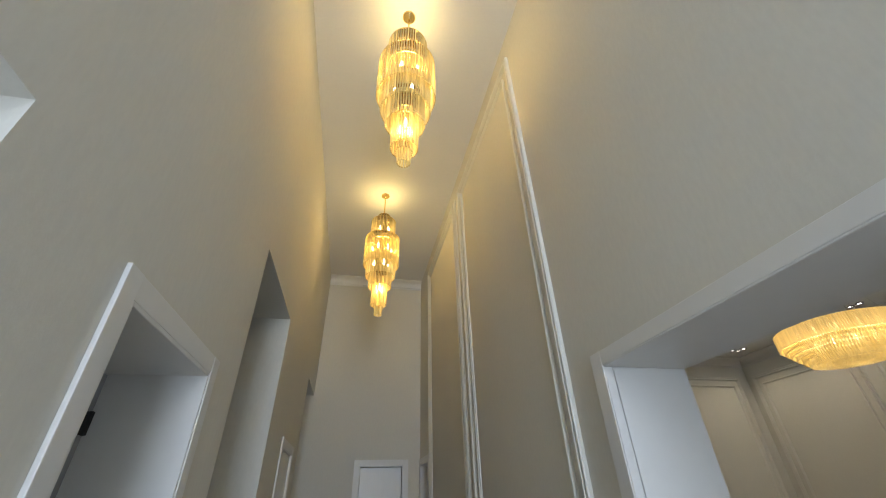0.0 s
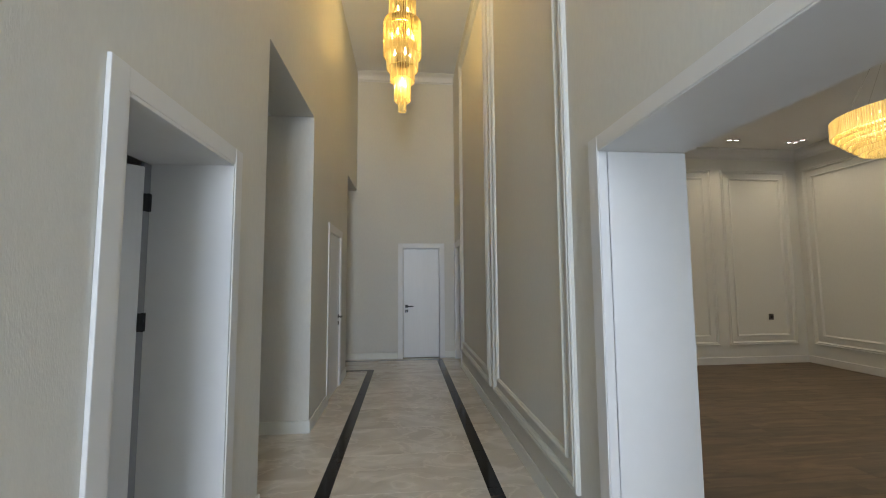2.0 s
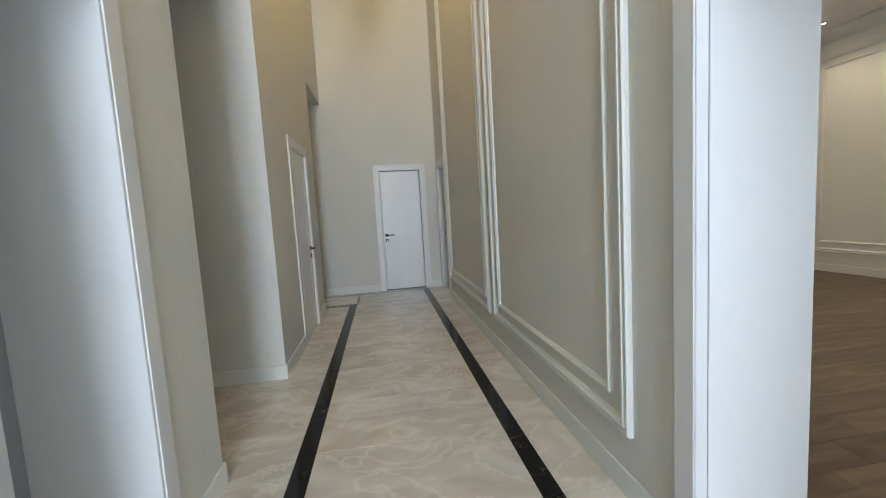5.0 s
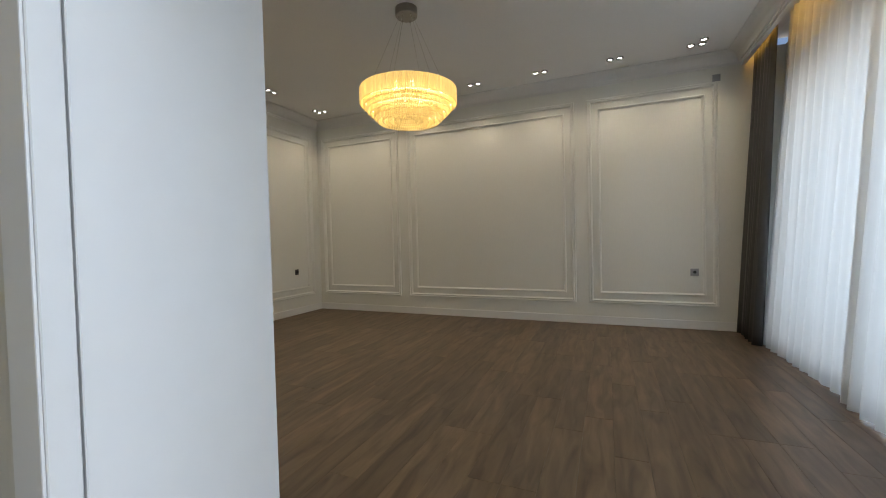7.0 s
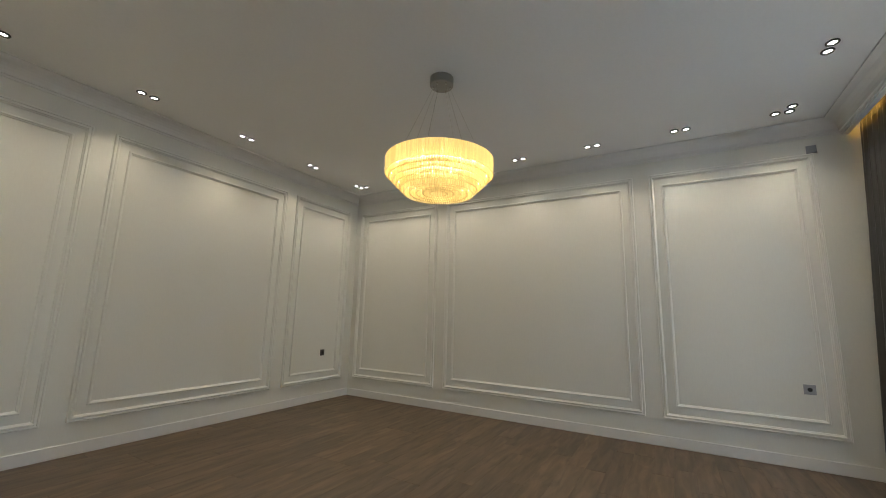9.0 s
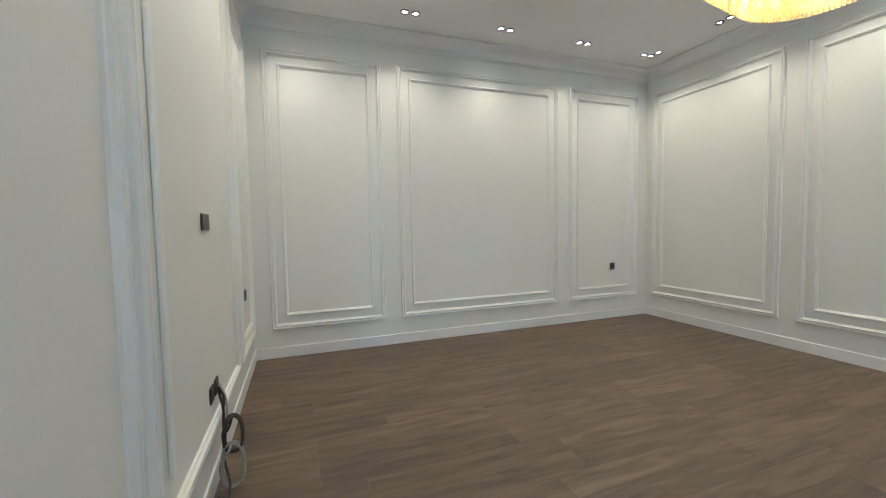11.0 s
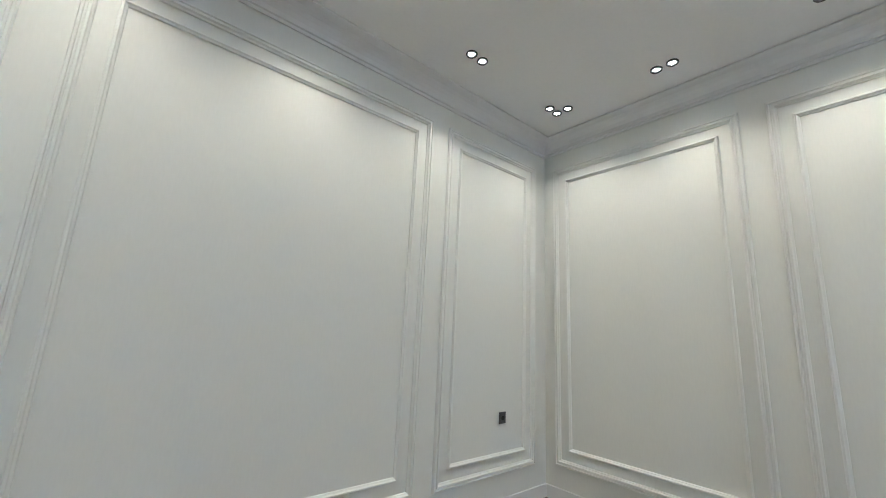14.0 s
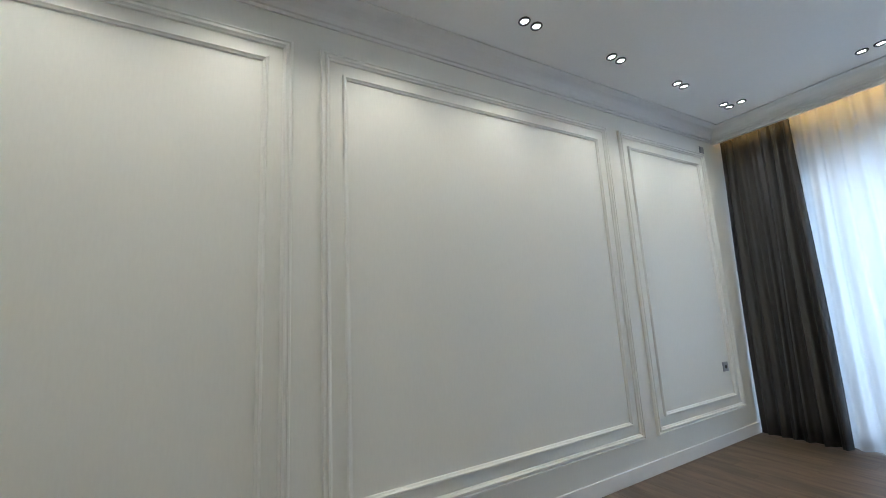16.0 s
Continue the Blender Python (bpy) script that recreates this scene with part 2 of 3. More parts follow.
def soft(bm, width=0.003, segments=2):
    bmesh.ops.bevel(bm, geom=bm.edges[:], offset=width, segments=segments, affect="EDGES", profile=0.5)
    return bm


def tube(bm, a, b, r0, r1=None, sides=8):
    a, b = Vector(a), Vector(b)
    r1 = r0 if r1 is None else r1
    q = (b - a).to_track_quat("Z", "Y")
    rings = []
    for p, r in ((a, r0), (b, r1)):
        rings.append([bm.verts.new(p + q @ Vector((r * math.cos(6.28319 * i / sides), r * math.sin(6.28319 * i / sides), 0))) for i in range(sides)])
    for i in range(sides):
        j = (i + 1) % sides
        bm.faces.new((rings[0][i], rings[0][j], rings[1][j], rings[1][i]))
    bm.faces.new(rings[0][::-1])
    bm.faces.new(rings[1])


def lathe(bm, profile, sides=32, center=(0, 0)):
    rings = [[bm.verts.new((center[0] + r * math.cos(6.28319 * i / sides), center[1] + r * math.sin(6.28319 * i / sides), z)) for i in range(sides)] for r, z in profile]
    for a, b in zip(rings, rings[1:]):
        for i in range(sides):
            j = (i + 1) % sides
            bm.faces.new((a[i], a[j], b[j], b[i]))
    bm.faces.new(rings[0][::-1])
    bm.faces.new(rings[-1])


def part(name, bm, mat, parent=None, label="", smooth=False):
    bmesh.ops.recalc_face_normals(bm, faces=bm.faces[:])
    me = bpy.data.meshes.new(name)
    bm.to_mesh(me)
    bm.free()
    me.materials.append(mat)
    if smooth:
        me.polygons.foreach_set("use_smooth", [True] * len(me.polygons))
    ob = new(name, me)
    if parent:
        ob.parent = parent
    if label:
        tagged(ob, label)
    return ob


def setting(name, bm, mat, label, category):
    return tagged(part(name, bm, mat), label, category, kind="structure")


def thing(name, at, label, category, group=""):
    ob = new(name)
    ob.empty_display_size = 0.1
    ob.matrix_basis = at
    return tagged(ob, label, category, group)


def sweep(bm, ring_at, profile, closed=True):
    """Mitred run: ring_at(offset, height) gives the corner points of one line of the profile."""
    rows = [[bm.verts.new(p) for p in ring_at(*o)] for o in profile]
    n = len(rows[0])
    for a, b in zip(rows, rows[1:]):
        for i in range(n if closed else n - 1):
            j = (i + 1) % n
            bm.faces.new((a[i], a[j], b[j], b[i]))
    if not closed:
        bm.faces.new([r[0] for r in rows])
        bm.faces.new([r[-1] for r in rows][::-1])


OUTER = ((0, 0), (0, 0.018), (0.006, 0.028), (0.016, 0.028), (0.020, 0.018), (0.029, 0.018), (0.033, 0.030), (0.044, 0.030), (0.050, 0.017), (0.058, 0.012), (0.060, 0))
INNER = ((0, 0), (0, 0.014), (0.006, 0.023), (0.016, 0.023), (0.022, 0.015), (0.031, 0.010), (0.034, 0))


def wall_frame(place, u0, u1, z0, z1, profile, mat, label):
    bm = bmesh.new()
    sweep(bm, lambda o, h: [place(u, z, h) for u, z in ((u0 + o, z0 + o), (u1 - o, z0 + o), (u1 - o, z1 - o), (u0 + o, z1 - o))], profile)
    return setting("trim", bm, mat, label, "wall moulding")


def cornice(name, x0, x1, y0, y1, top, drop, out, mat, label):
    prof = [(0, -drop), (0.012, -drop), (0.016, -drop + 0.02), (0.03, -drop + 0.024)]
    prof += [(0.03 + (out - 0.05) * (1 - math.cos(a)), -drop + 0.024 + (drop - 0.045) * math.sin(a)) for a in (0.3, 0.6, 0.9, 1.2, 1.57)]
    prof += [(out - 0.012, -0.018), (out, -0.014), (out, -0.001)]
    bm = bmesh.new()
    sweep(bm, lambda o, h: [(x0 + o, y0 + o, top + h), (x1 - o, y0 + o, top + h), (x1 - o, y1 - o, top + h), (x0 + o, y1 - o, top + h)], prof)
    return setting(name, bm, mat, label, "cornice")


# ---- structure: plan in metres ----
LX, RX0, RX1, CX = -1.86, 0.0, 0.425, 5.985      # hall left wall, dividing wall's two faces, far room wall
ENDY, BY, WY = 5.635, 4.425, -2.98               # hall end wall, room end wall, window wall
HZ, RZ = 5.47, 3.68                              # ceilings of hall and room
BACKY = -7.0
LT = 0.42                                        # left wall's thickness

# hall floor bed and room floor bed
setting("floor", boxes((-4.6, 0.19, BACKY - 0.3, ENDY + 0.2, -0.2, -0.012)), M_GROUT, "cream marble hall floor with black marble bands", "floor")
setting("floor_room", boxes((0.19, CX + 0.2, WY - 0.3, BY + 0.2, -0.2, -0.012)), M_SUB, "brown oak laminate floor of the empty living room", "floor")

# left hall wall: side window, door, tall passage, door, end passage
L0 = LX - LT
setting("wall_left", boxes(
    (L0, LX, BACKY, -2.45, 0, HZ), (L0, LX, -2.45, -1.09, 0, 0.9), (L0, LX, -2.45, -1.09, 2.26, HZ), (L0, LX, -1.09, -0.507, 0, HZ),
    (L0, LX, -0.507, 0.32, 2.085, HZ), (L0, LX, 0.32, 0.82, 0, HZ), (L0, LX, 0.82, 2.14, 3.11, HZ), (L0, LX, 2.14, 3.03, 0, HZ),
    (L0, LX, 3.03, 3.83, 2.07, HZ), (L0, LX, 3.83, 4.45, 0, HZ), (L0, LX, 4.45, ENDY, 3.15, HZ)), M_HALL, "warm grey wallpapered tall hall wall", "wall")
setting("wall_end", boxes((-4.6, -1.0, ENDY, ENDY + 0.2, 0, HZ), (-1.0, -0.29, ENDY, ENDY + 0.2, 2.07, HZ), (-0.29, RX1, ENDY, ENDY + 0.2, 0, HZ), (-1.0, -0.29, ENDY + 0.12, ENDY + 0.2, 0, 2.07)), M_HALL, "warm grey wallpapered end wall of hall", "wall")
setting("wall_back", boxes((LX, -1.68, BACKY - 0.2, BACKY, 0, HZ), (-0.17, RX0, BACKY - 0.2, BACKY, 0, HZ), (-1.68, -0.17, BACKY - 0.2, BACKY, 4.7, HZ)), M_HALL, "warm grey wallpapered entrance wall", "wall")
# dividing wall, its hall face and room face
HALLF = RX0 + 0.2
setting("wall_right", boxes((RX0, HALLF, -0.07, 4.82, 0, HZ), (RX0, HALLF, 4.82, 5.52, 2.07, HZ), (RX0, HALLF, 5.52, ENDY, 0, HZ), (RX0, HALLF, -2.4, -0.07, 2.08, HZ), (RX0, HALLF, BACKY, -2.4, 0, HZ)), M_HALL, "warm grey wallpapered panelled hall wall", "wall")
setting("wall_room_a", boxes((HALLF, RX1, -0.07, 4.62, 0, RZ), (HALLF, RX1, -2.4, -0.07, 2.08, RZ), (HALLF, RX1, WY - 0.2, -2.4, 0, RZ)), M_ROOM, "off-white panelled living room wall", "wall")
setting("wall_room_b", boxes((RX1, CX, BY, BY + 0.2, 0, RZ)), M_ROOM, "off-white panelled living room wall", "wall")
setting("wall_room_c", boxes((CX, CX + 0.2, WY - 0.2, BY + 0.2, 0, RZ)), M_ROOM, "off-white panelled living room wall", "wall")
WX0, WX1, WTOP = 1.1, 5.35, 2.85
setting("wall_window", boxes((RX1, WX0, WY - 0.25, WY, 0, RZ), (WX1, CX, WY - 0.25, WY, 0, RZ), (WX0, WX1, WY - 0.25, WY, WTOP, RZ)), M_ROOM, "off-white wall around the living room window", "wall")
# plain walls that close the side spaces
setting("wall_side", boxes((-4.6, -4.45, BACKY, ENDY, 0, 3.2), (-4.45, L0, 0.62, 0.82, 0, 3.2), (-4.45, L0, 2.14, 2.32, 0, 3.2), (-4.45, L0, 4.27, 4.45, 0, 3.2), (-4.45, L0, -1.0, -0.85, 0, 3.2)), M_HALL, "warm grey side passage walls", "wall")
setting("ceiling_side", boxes((-4.6, L0, -1.0, 0.80, 2.9, 3.0), (-4.6, L0, 0.80, 2.3, 3.11, 3.25), (-4.6, L0, 4.27, ENDY, 3.15, 3.3)), M_CEIL, "white side passage ceiling", "ceiling")
setting("wall_closet", boxes((HALLF, HALLF + 0.05, 4.7, ENDY, 0, 2.3)), M_HALL, "plain wall behind the end doorway", "wall")
setting("ceiling", boxes((LX - 0.05, RX0 + 0.05, BACKY - 0.2, ENDY + 0.05, HZ, HZ + 0.15)), M_CEIL, "white double-height hall ceiling", "ceiling")
COVE = -2.56
setting("ceiling_room", boxes((RX1 - 0.05, CX + 0.05, COVE + 0.04, BY + 0.05, RZ, RZ + 0.15), (RX1 - 0.05, CX + 0.05, WY - 0.2, COVE + 0.04, RZ + 0.10, RZ + 0.25), (RX1 + 0.01, CX - 0.01, COVE, COVE + 0.05, 3.50, RZ + 0.12)), M_CEIL, "white living room ceiling with curtain cove", "ceiling")
cornice("trim_cornice", RX1, CX, COVE + 0.05, BY, RZ, 0.16, 0.17, M_TRIM, "white plaster cornice round the living room")
bm = bmesh.new()
sweep(bm, lambda o, h: [(LX + 0.002, ENDY - o, HZ + h), (RX0 - 0.002, ENDY - o, HZ + h)], ((0, -0.16), (0.012, -0.16), (0.016, -0.14), (0.03, -0.136), (0.034, -0.10), (0.05, -0.065), (0.075, -0.04), (0.11, -0.026), (0.128, -0.018), (0.14, -0.014), (0.14, -0.001), (0, -0.001)), closed=False)
setting("trim_cornice_hall", bm, M_TRIM, "white plaster cornice on the hall's end wall", "cornice")

# skirting boards: hall pieces and room pieces
BZ, BT = 0.12, 0.014


def skirting(*rows):
    bm = bmesh.new()
    for x0, x1, y0, y1 in rows:
        b2 = boxes((x0, x1, y0, y1, 0, BZ))
        soft(b2, 0.004, 1)
        tmp = bpy.data.meshes.new("run")
        b2.to_mesh(tmp)
        b2.free()
        bm.from_mesh(tmp)
        bpy.data.meshes.remove(tmp)
    return bm


setting("baseboard", skirting((LX, LX + BT, BACKY, -0.595), (LX, LX + BT, 0.407, 0.82), (LX, LX + BT, 2.14, 2.94), (LX, LX + BT, 3.92, 4.45), (L0 - 0.6, LX + BT, 0.82, 0.82 + BT), (L0 - 1.6, LX + BT, 2.14 - BT, 2.14), (L0 - 1.6, LX + BT, 4.45, 4.45 + BT),
        (-4.4, -1.09, ENDY - BT, ENDY), (-0.20, -0.002, ENDY - BT, ENDY), (-BT, 0, 0.008, 4.73)), M_HMOULD, "painted skirting board along the hall", "skirting board")
setting("baseboard_room", skirting((RX1, RX1 + BT, -0.066, BY - BT), (RX1, CX, BY - BT, BY), (CX - BT, CX, WY, BY - BT), (RX1, RX1 + BT, WY, -2.5)), M_TRIM, "white skirting board round the living room", "skirting board")

# wall frames
ON_B = lambda u, z, h: (u, BY - h, z)
ON_C = lambda u, z, h: (CX - h, u, z)
ON_A = lambda u, z, h: (RX1 + h, u, z)
ON_HALL = lambda u, z, h: (RX0 - h, u, z)
for place, u0, u1, double in ((ON_B, 0.605, 1.872, 1), (ON_B, 2.062, 4.343, 1), (ON_B, 4.527, 5.79, 1), (ON_C, 2.597, 4.305, 1), (ON_C, -0.435, 2.422, 1), (ON_C, -2.255, -0.617, 1), (ON_A, 3.35, 4.30, 1), (ON_A, 1.252, 3.185, 0), (ON_A, 0.06, 1.157, 0)):
    wall_frame(place, u0, u1, 0.318, 3.335, OUTER, M_MOULD, "off-white stepped wall moulding frame")
    if double:
        wall_frame(place, u0 + 0.145, u1 - 0.145, 0.463, 3.19, INNER, M_MOULD, "off-white slim inner wall moulding frame")
setting("trim", soft(boxes((RX1 + 0.0005, RX1 + 0.021, 1.445, 1.485, 0.50, 3.19)), 0.006), M_MOULD, "off-white slim upright wall moulding", "wall moulding")
for u0, u1 in ((0.265, 2.29), (2.45, 4.66)):
    wall_frame(ON_HALL, u0, u1, 0.295, 5.18, OUTER, M_HMOULD, "beige-white stepped tall wall moulding frame")
    wall_frame(ON_HALL, u0 + 0.145, u1 - 0.145, 0.43, 5.04, INNER, M_HMOULD, "beige-white slim inner wall moulding frame")


# ---- doors ----
def architrave(parent, width, height, w=0.085, t=0.017, depth=0.42):
    """Door frame in local axes: x along the wall, y out into the hall, z up; opening from 0 to width."""
    part("architrave", soft(boxes((-w, -0.001, 0.001, t, 0, height + w)), 0.003), M_TRIM, parent)
    part("architrave", soft(boxes((width + 0.001, width + w, 0.001, t, 0, height + w)), 0.003), M_TRIM, parent)
    part("architrave", soft(boxes((0, width, 0.001, t - 0.002, height + 0.001, height + w)), 0.003), M_TRIM, parent)
    part("jamb", soft(boxes((-0.012, 0.014, -depth, 0.012, 0, height + 0.012)), 0.002, 1), M_TRIM, parent)
    part("jamb", soft(boxes((width - 0.014, width + 0.012, -depth, 0.012, 0, height + 0.012)), 0.002, 1), M_TRIM, parent)
    part("head_jamb", soft(boxes((0.015, width - 0.015, -depth, 0.012, height - 0.014, height + 0.012)), 0.002, 1), M_TRIM, parent)


def lever(leaf, x, z, side):
    """Black lever handle with a square rose and a key rose below; the lever points to side."""
    h = part("handle", soft(boxes((x - 0.026, x + 0.026, 0.0, 0.009, z - 0.026, z + 0.026)), 0.002, 1), M_BLACK, leaf, "black square-rose lever handle")
    bm = bmesh.new()
    tube(bm, (x, 0.008, z), (x, 0.05, z), 0.009)
    box(bm, min(x - 0.01 * side, x + 0.13 * side), max(x - 0.01 * side, x + 0.13 * side), 0.044, 0.058, z - 0.010, z + 0.010)
    part("lever", bm, M_BLACK, h)
    k = part("key_rose", soft(boxes((x - 0.026, x + 0.026, 0.0, 0.008, z - 0.115, z - 0.063)), 0.002, 1), M_BLACK, leaf)
    bm = bmesh.new()
    tube(bm, (x, 0.007, z - 0.089), (x, 0.014, z - 0.089), 0.009)
    part("keyhole", bm, M_CHROME, k)


def hinge(leaf, x, y, z):
    bm = boxes((x - 0.012, x + 0.022, y - 0.004, y + 0.004, z - 0.045, z + 0.045))
    tube(bm, (x, y, z - 0.047), (x, y, z + 0.047), 0.007)
    part("hinge", bm, M_BLACK, leaf)


def leaf_mesh(width, height):
    """Flush leaf with a shallow routed frame line on its face (face at y = 0, body behind)."""
    bm = boxes((0.004, width - 0.004, -0.042, 0, 0.008, height - 0.006))
    return soft(bm, 0.003, 2)


def routed(leaf, width, height):
    x0, x1, z0, z1 = 0.115, width - 0.115, 0.12, height - 0.14
    for r in ((x0, x0 + 0.006, z0, z1), (x1 - 0.006, x1, z0, z1)):
        part("groove", boxes((r[0], r[1], -0.002, 0.0016, r[2], r[3])), M_DOOR, leaf)


def hall_door(name, m, width, height, label, closed=True, recess=0.02, handle_side=1, depth=0.42):
    d = tagged(thing(name, m, label, "door"), kind="structure")
    architrave(d, width, height, depth=depth)
    leaf = None
    if closed:
        leaf = part("leaf", leaf_mesh(width - 0.034, height - 0.016), M_DOOR, d, "white lacquered flush door leaf")
        leaf.matrix_basis = pose(0.017, -recess, 0)
        routed(leaf, width - 0.034, height - 0.016)
        w = width - 0.034
        lever(leaf, w - 0.06 if handle_side > 0 else 0.06, 0.96, -handle_side)
        for z in (0.25, 1.05, 1.85) if name == "door_2" else ():
            hinge(leaf, 0.0 if handle_side > 0 else w, 0.004, z)
    return d, leaf


# the end door (faces -y): local x runs along -x
hall_door("door_1", pose(-0.285, ENDY, 0, 0, 0, 180), 0.71, 2.065, "closed white flush door at the hall's end", recess=0.05, handle_side=1, depth=0.11)
# second door of the left wall (faces +x): local x runs along -y
hall_door("door_2", pose(LX, 3.83, 0, 0, 0, -90), 0.80, 2.065, "closed white flush door in the side wall", recess=0.006, handle_side=-1)
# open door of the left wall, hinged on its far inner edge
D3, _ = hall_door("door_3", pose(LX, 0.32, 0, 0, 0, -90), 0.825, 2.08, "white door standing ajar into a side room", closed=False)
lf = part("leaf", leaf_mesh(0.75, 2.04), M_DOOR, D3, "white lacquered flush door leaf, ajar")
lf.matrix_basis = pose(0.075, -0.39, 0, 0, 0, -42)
# added strip, its grey imitates the shade between jamb and leaf
part("shade_strip", soft(boxes((0.015, 0.072, -0.418, -0.400, 0, 2.06)), 0.002, 1), M_SOCKET2, D3, "grey strip standing in for the shaded gap beside the leaf")
lever(lf, 0.69, 1.0, -1)
for hz in (0.25, 1.25, 1.85):
    hinge(lf, -0.016, 0.006, hz)
# doorway at the end of the right wall (faces -x): local x runs along +y
hall_door("door_4", pose(RX0, 4.82, 0, 0, 0, 90), 0.70, 2.065, "white door set deep in the panelled wall", recess=0.12, handle_side=1, depth=0.19)

# wide cased opening between hall and living room
O = tagged(thing("door_5", pose(0, 0, 0), "wide white cased opening to the living room", "cased opening"), kind="structure")
OY0, OY1, OZ = -2.4, -0.07, 2.08
part("architrave", soft(boxes((-0.022, -0.001, OY1 - 0.014, OY1 + 0.075, 0, OZ + 0.055)), 0.003), M_TRIM, O)
part("architrave", soft(boxes((-0.022, -0.001, OY0 - 0.075, OY0 + 0.014, 0, OZ + 0.055)), 0.003), M_TRIM, O)
part("architrave", soft(boxes((-0.021, -0.001, OY0 + 0.0145, OY1 - 0.0145, OZ - 0.014, OZ + 0.054)), 0.003), M_TRIM, O)
for y0, y1 in ((OY1 - 0.02, OY1 - 0.0005), (OY0 + 0.0005, OY0 + 0.02)):
    part("jamb", soft(boxes((0.030, RX1 + 0.003, y0, y1, 0, OZ - 0.021)), 0.002, 1), M_TRIM, O)
    part("jamb_stop", soft(boxes((-0.018, 0.026, y0, y1, 0, OZ - 0.021)), 0.002, 1), M_TRIM, O)
part("head_jamb", soft(boxes((-0.018, RX1 + 0.003, OY0 + 0.001, OY1 - 0.001, OZ - 0.02, OZ - 0.0005)), 0.002, 1), M_TRIM, O)
setting("trim_threshold", soft(boxes((0.176, 0.204, OY0 + 0.021, OY1 - 0.021, -0.010, 0.004)), 0.002, 1), M_CHROME, "thin metal strip between marble and wood", "threshold strip")


# ---- windows ----
def window(name, m, width, height, columns, label, rail=None):
    """Local x along the wall, z up, glass near y = 0."""
    w = tagged(thing(name, m, label, "window"), kind="structure")
    f = 0.06
    part("window_frame", boxes((0, f, -0.035, 0.035, 0, height), (width - f, width, -0.035, 0.035, 0, height), (f, width - f, -0.035, 0.035, 0, f), (f, width - f, -0.035, 0.035, height - f, height)), M_TRIM, w)
    step = (width - 2 * f) / columns
    for i in range(columns):
        x = f + i * step
        if i:
            part("mullion", boxes((x - 0.03, x + 0.03, -0.03, 0.03, f, height - f)), M_TRIM, w)
        p = part("pane", boxes((x + (0.031 if i else 0.001), x + step - (0.031 if i < columns - 1 else 0.001), -0.006, 0.006, f + 0.001, height - f - 0.001)), M_GLASS, w)
        p.visible_shadow = False
    return w


window("window_1", pose(WX0, WY - 0.14, 0.0), WX1 - WX0, WTOP, 4, "wide white-framed window behind sheer curtains")
window("window_2", pose(-1.68, BACKY - 0.1, 0.0), 1.51, 4.7, 2, "tall glazed entrance of the hall")
window("window_3", pose(L0 + 0.06, -2.45, 0.9, 0, 0, 90), 1.36, 1.36, 2, "white-framed side window in a deep reveal")

# ---- hall chandeliers ----
def rods(bm, radius, z0, z1, count, r=0.007, turn=0.0, wave=0.0):
    for i in range(count):
        a = 6.28319 * i / count + turn
        x, y = radius * math.cos(a), radius * math.sin(a)
        dz = wave * math.sin(6 * a)
        tube(bm, (x, y, z0 + dz), (x, y, z1 + dz), r, r, 5)


def hall_chandelier(x, y):
    c = thing("chandelier", pose(x, y, HZ), "tall tiered amber glass rod chandelier, lit", "chandelier", "hall chandeliers")
    bm = bmesh.new()
    lathe(bm, ((0.06, -0.001), (0.06, -0.016), (0.05, -0.026), (0.02, -0.034), (0.012, -0.05)), 24)
    part("canopy", bm, M_GOLD, c, "gold ceiling canopy", True)
    bm = bmesh.new()
    tube(bm, (0, 0, -0.045), (0, 0, -1.85), 0.008)
    part("stem", bm, M_GOLD, c)
    # radius, top, bottom below the ceiling, rods
    for rad, top, low, n in ((0.085, -0.40, -0.56, 16), (0.165, -0.50, -0.82, 38), (0.12, -0.56, -0.86, 26), (0.23, -0.80, -1.24, 54), (0.17, -0.86, -1.28, 38), (0.19, -1.10, -1.41, 46), (0.145, -1.30, -1.56, 36), (0.095, -1.44, -1.81, 26), (0.06, -1.46, -1.84, 14), (0.043, -1.74, -1.945, 12)):
        bm = bmesh.new()
        rods(bm, rad, top, low, int(n * 1.3), 0.0075)
        tier = part("glass_tier", bm, M_ROD, c, "ring of hanging amber glass rods")
        bm = bmesh.new()
        lathe(bm, ((rad + 0.003, top + 0.002), (rad + 0.003, top - 0.003), (rad - 0.004, top - 0.003), (rad - 0.004, top + 0.002), (rad + 0.0029, top + 0.002)), 28)
        part("ring", bm, M_GOLD, tier)
    for z, rad, n in ((-0.66, 0.085, 4), (-0.98, 0.13, 6), (-1.22, 0.10, 4), (-1.58, 0.045, 3)):
        for i in range(n):
            a = 6.28319 * i / n + z
            bm = bmesh.new()
            lathe(bm, ((0.004, -0.05), (0.014, -0.03), (0.017, 0.0), (0.012, 0.03), (0.003, 0.055)), 10)
            b = part("bulb", bm, M_BULB, c, smooth=True)
            b.matrix_basis = pose(rad * math.cos(a), rad * math.sin(a), z)
    return c


for hx, hy in ((-0.975, 0.215), (-0.977, 2.88)):
    hall_chandelier(hx, hy)
    lamp("chandelier_bulb_light", "POINT", pose(hx, hy, HZ - 0.38), HALL_BULB * 0.5, GOLD, soft=0.05)
    lamp("chandelier_bulb_light", "POINT", pose(hx, hy, HZ - 1.02), HALL_BULB * 1.2, GOLD, soft=0.08)
    lamp("chandelier_bulb_light", "POINT", pose(hx, hy, HZ - 1.6), HALL_BULB * 0.25, GOLD, soft=0.03)

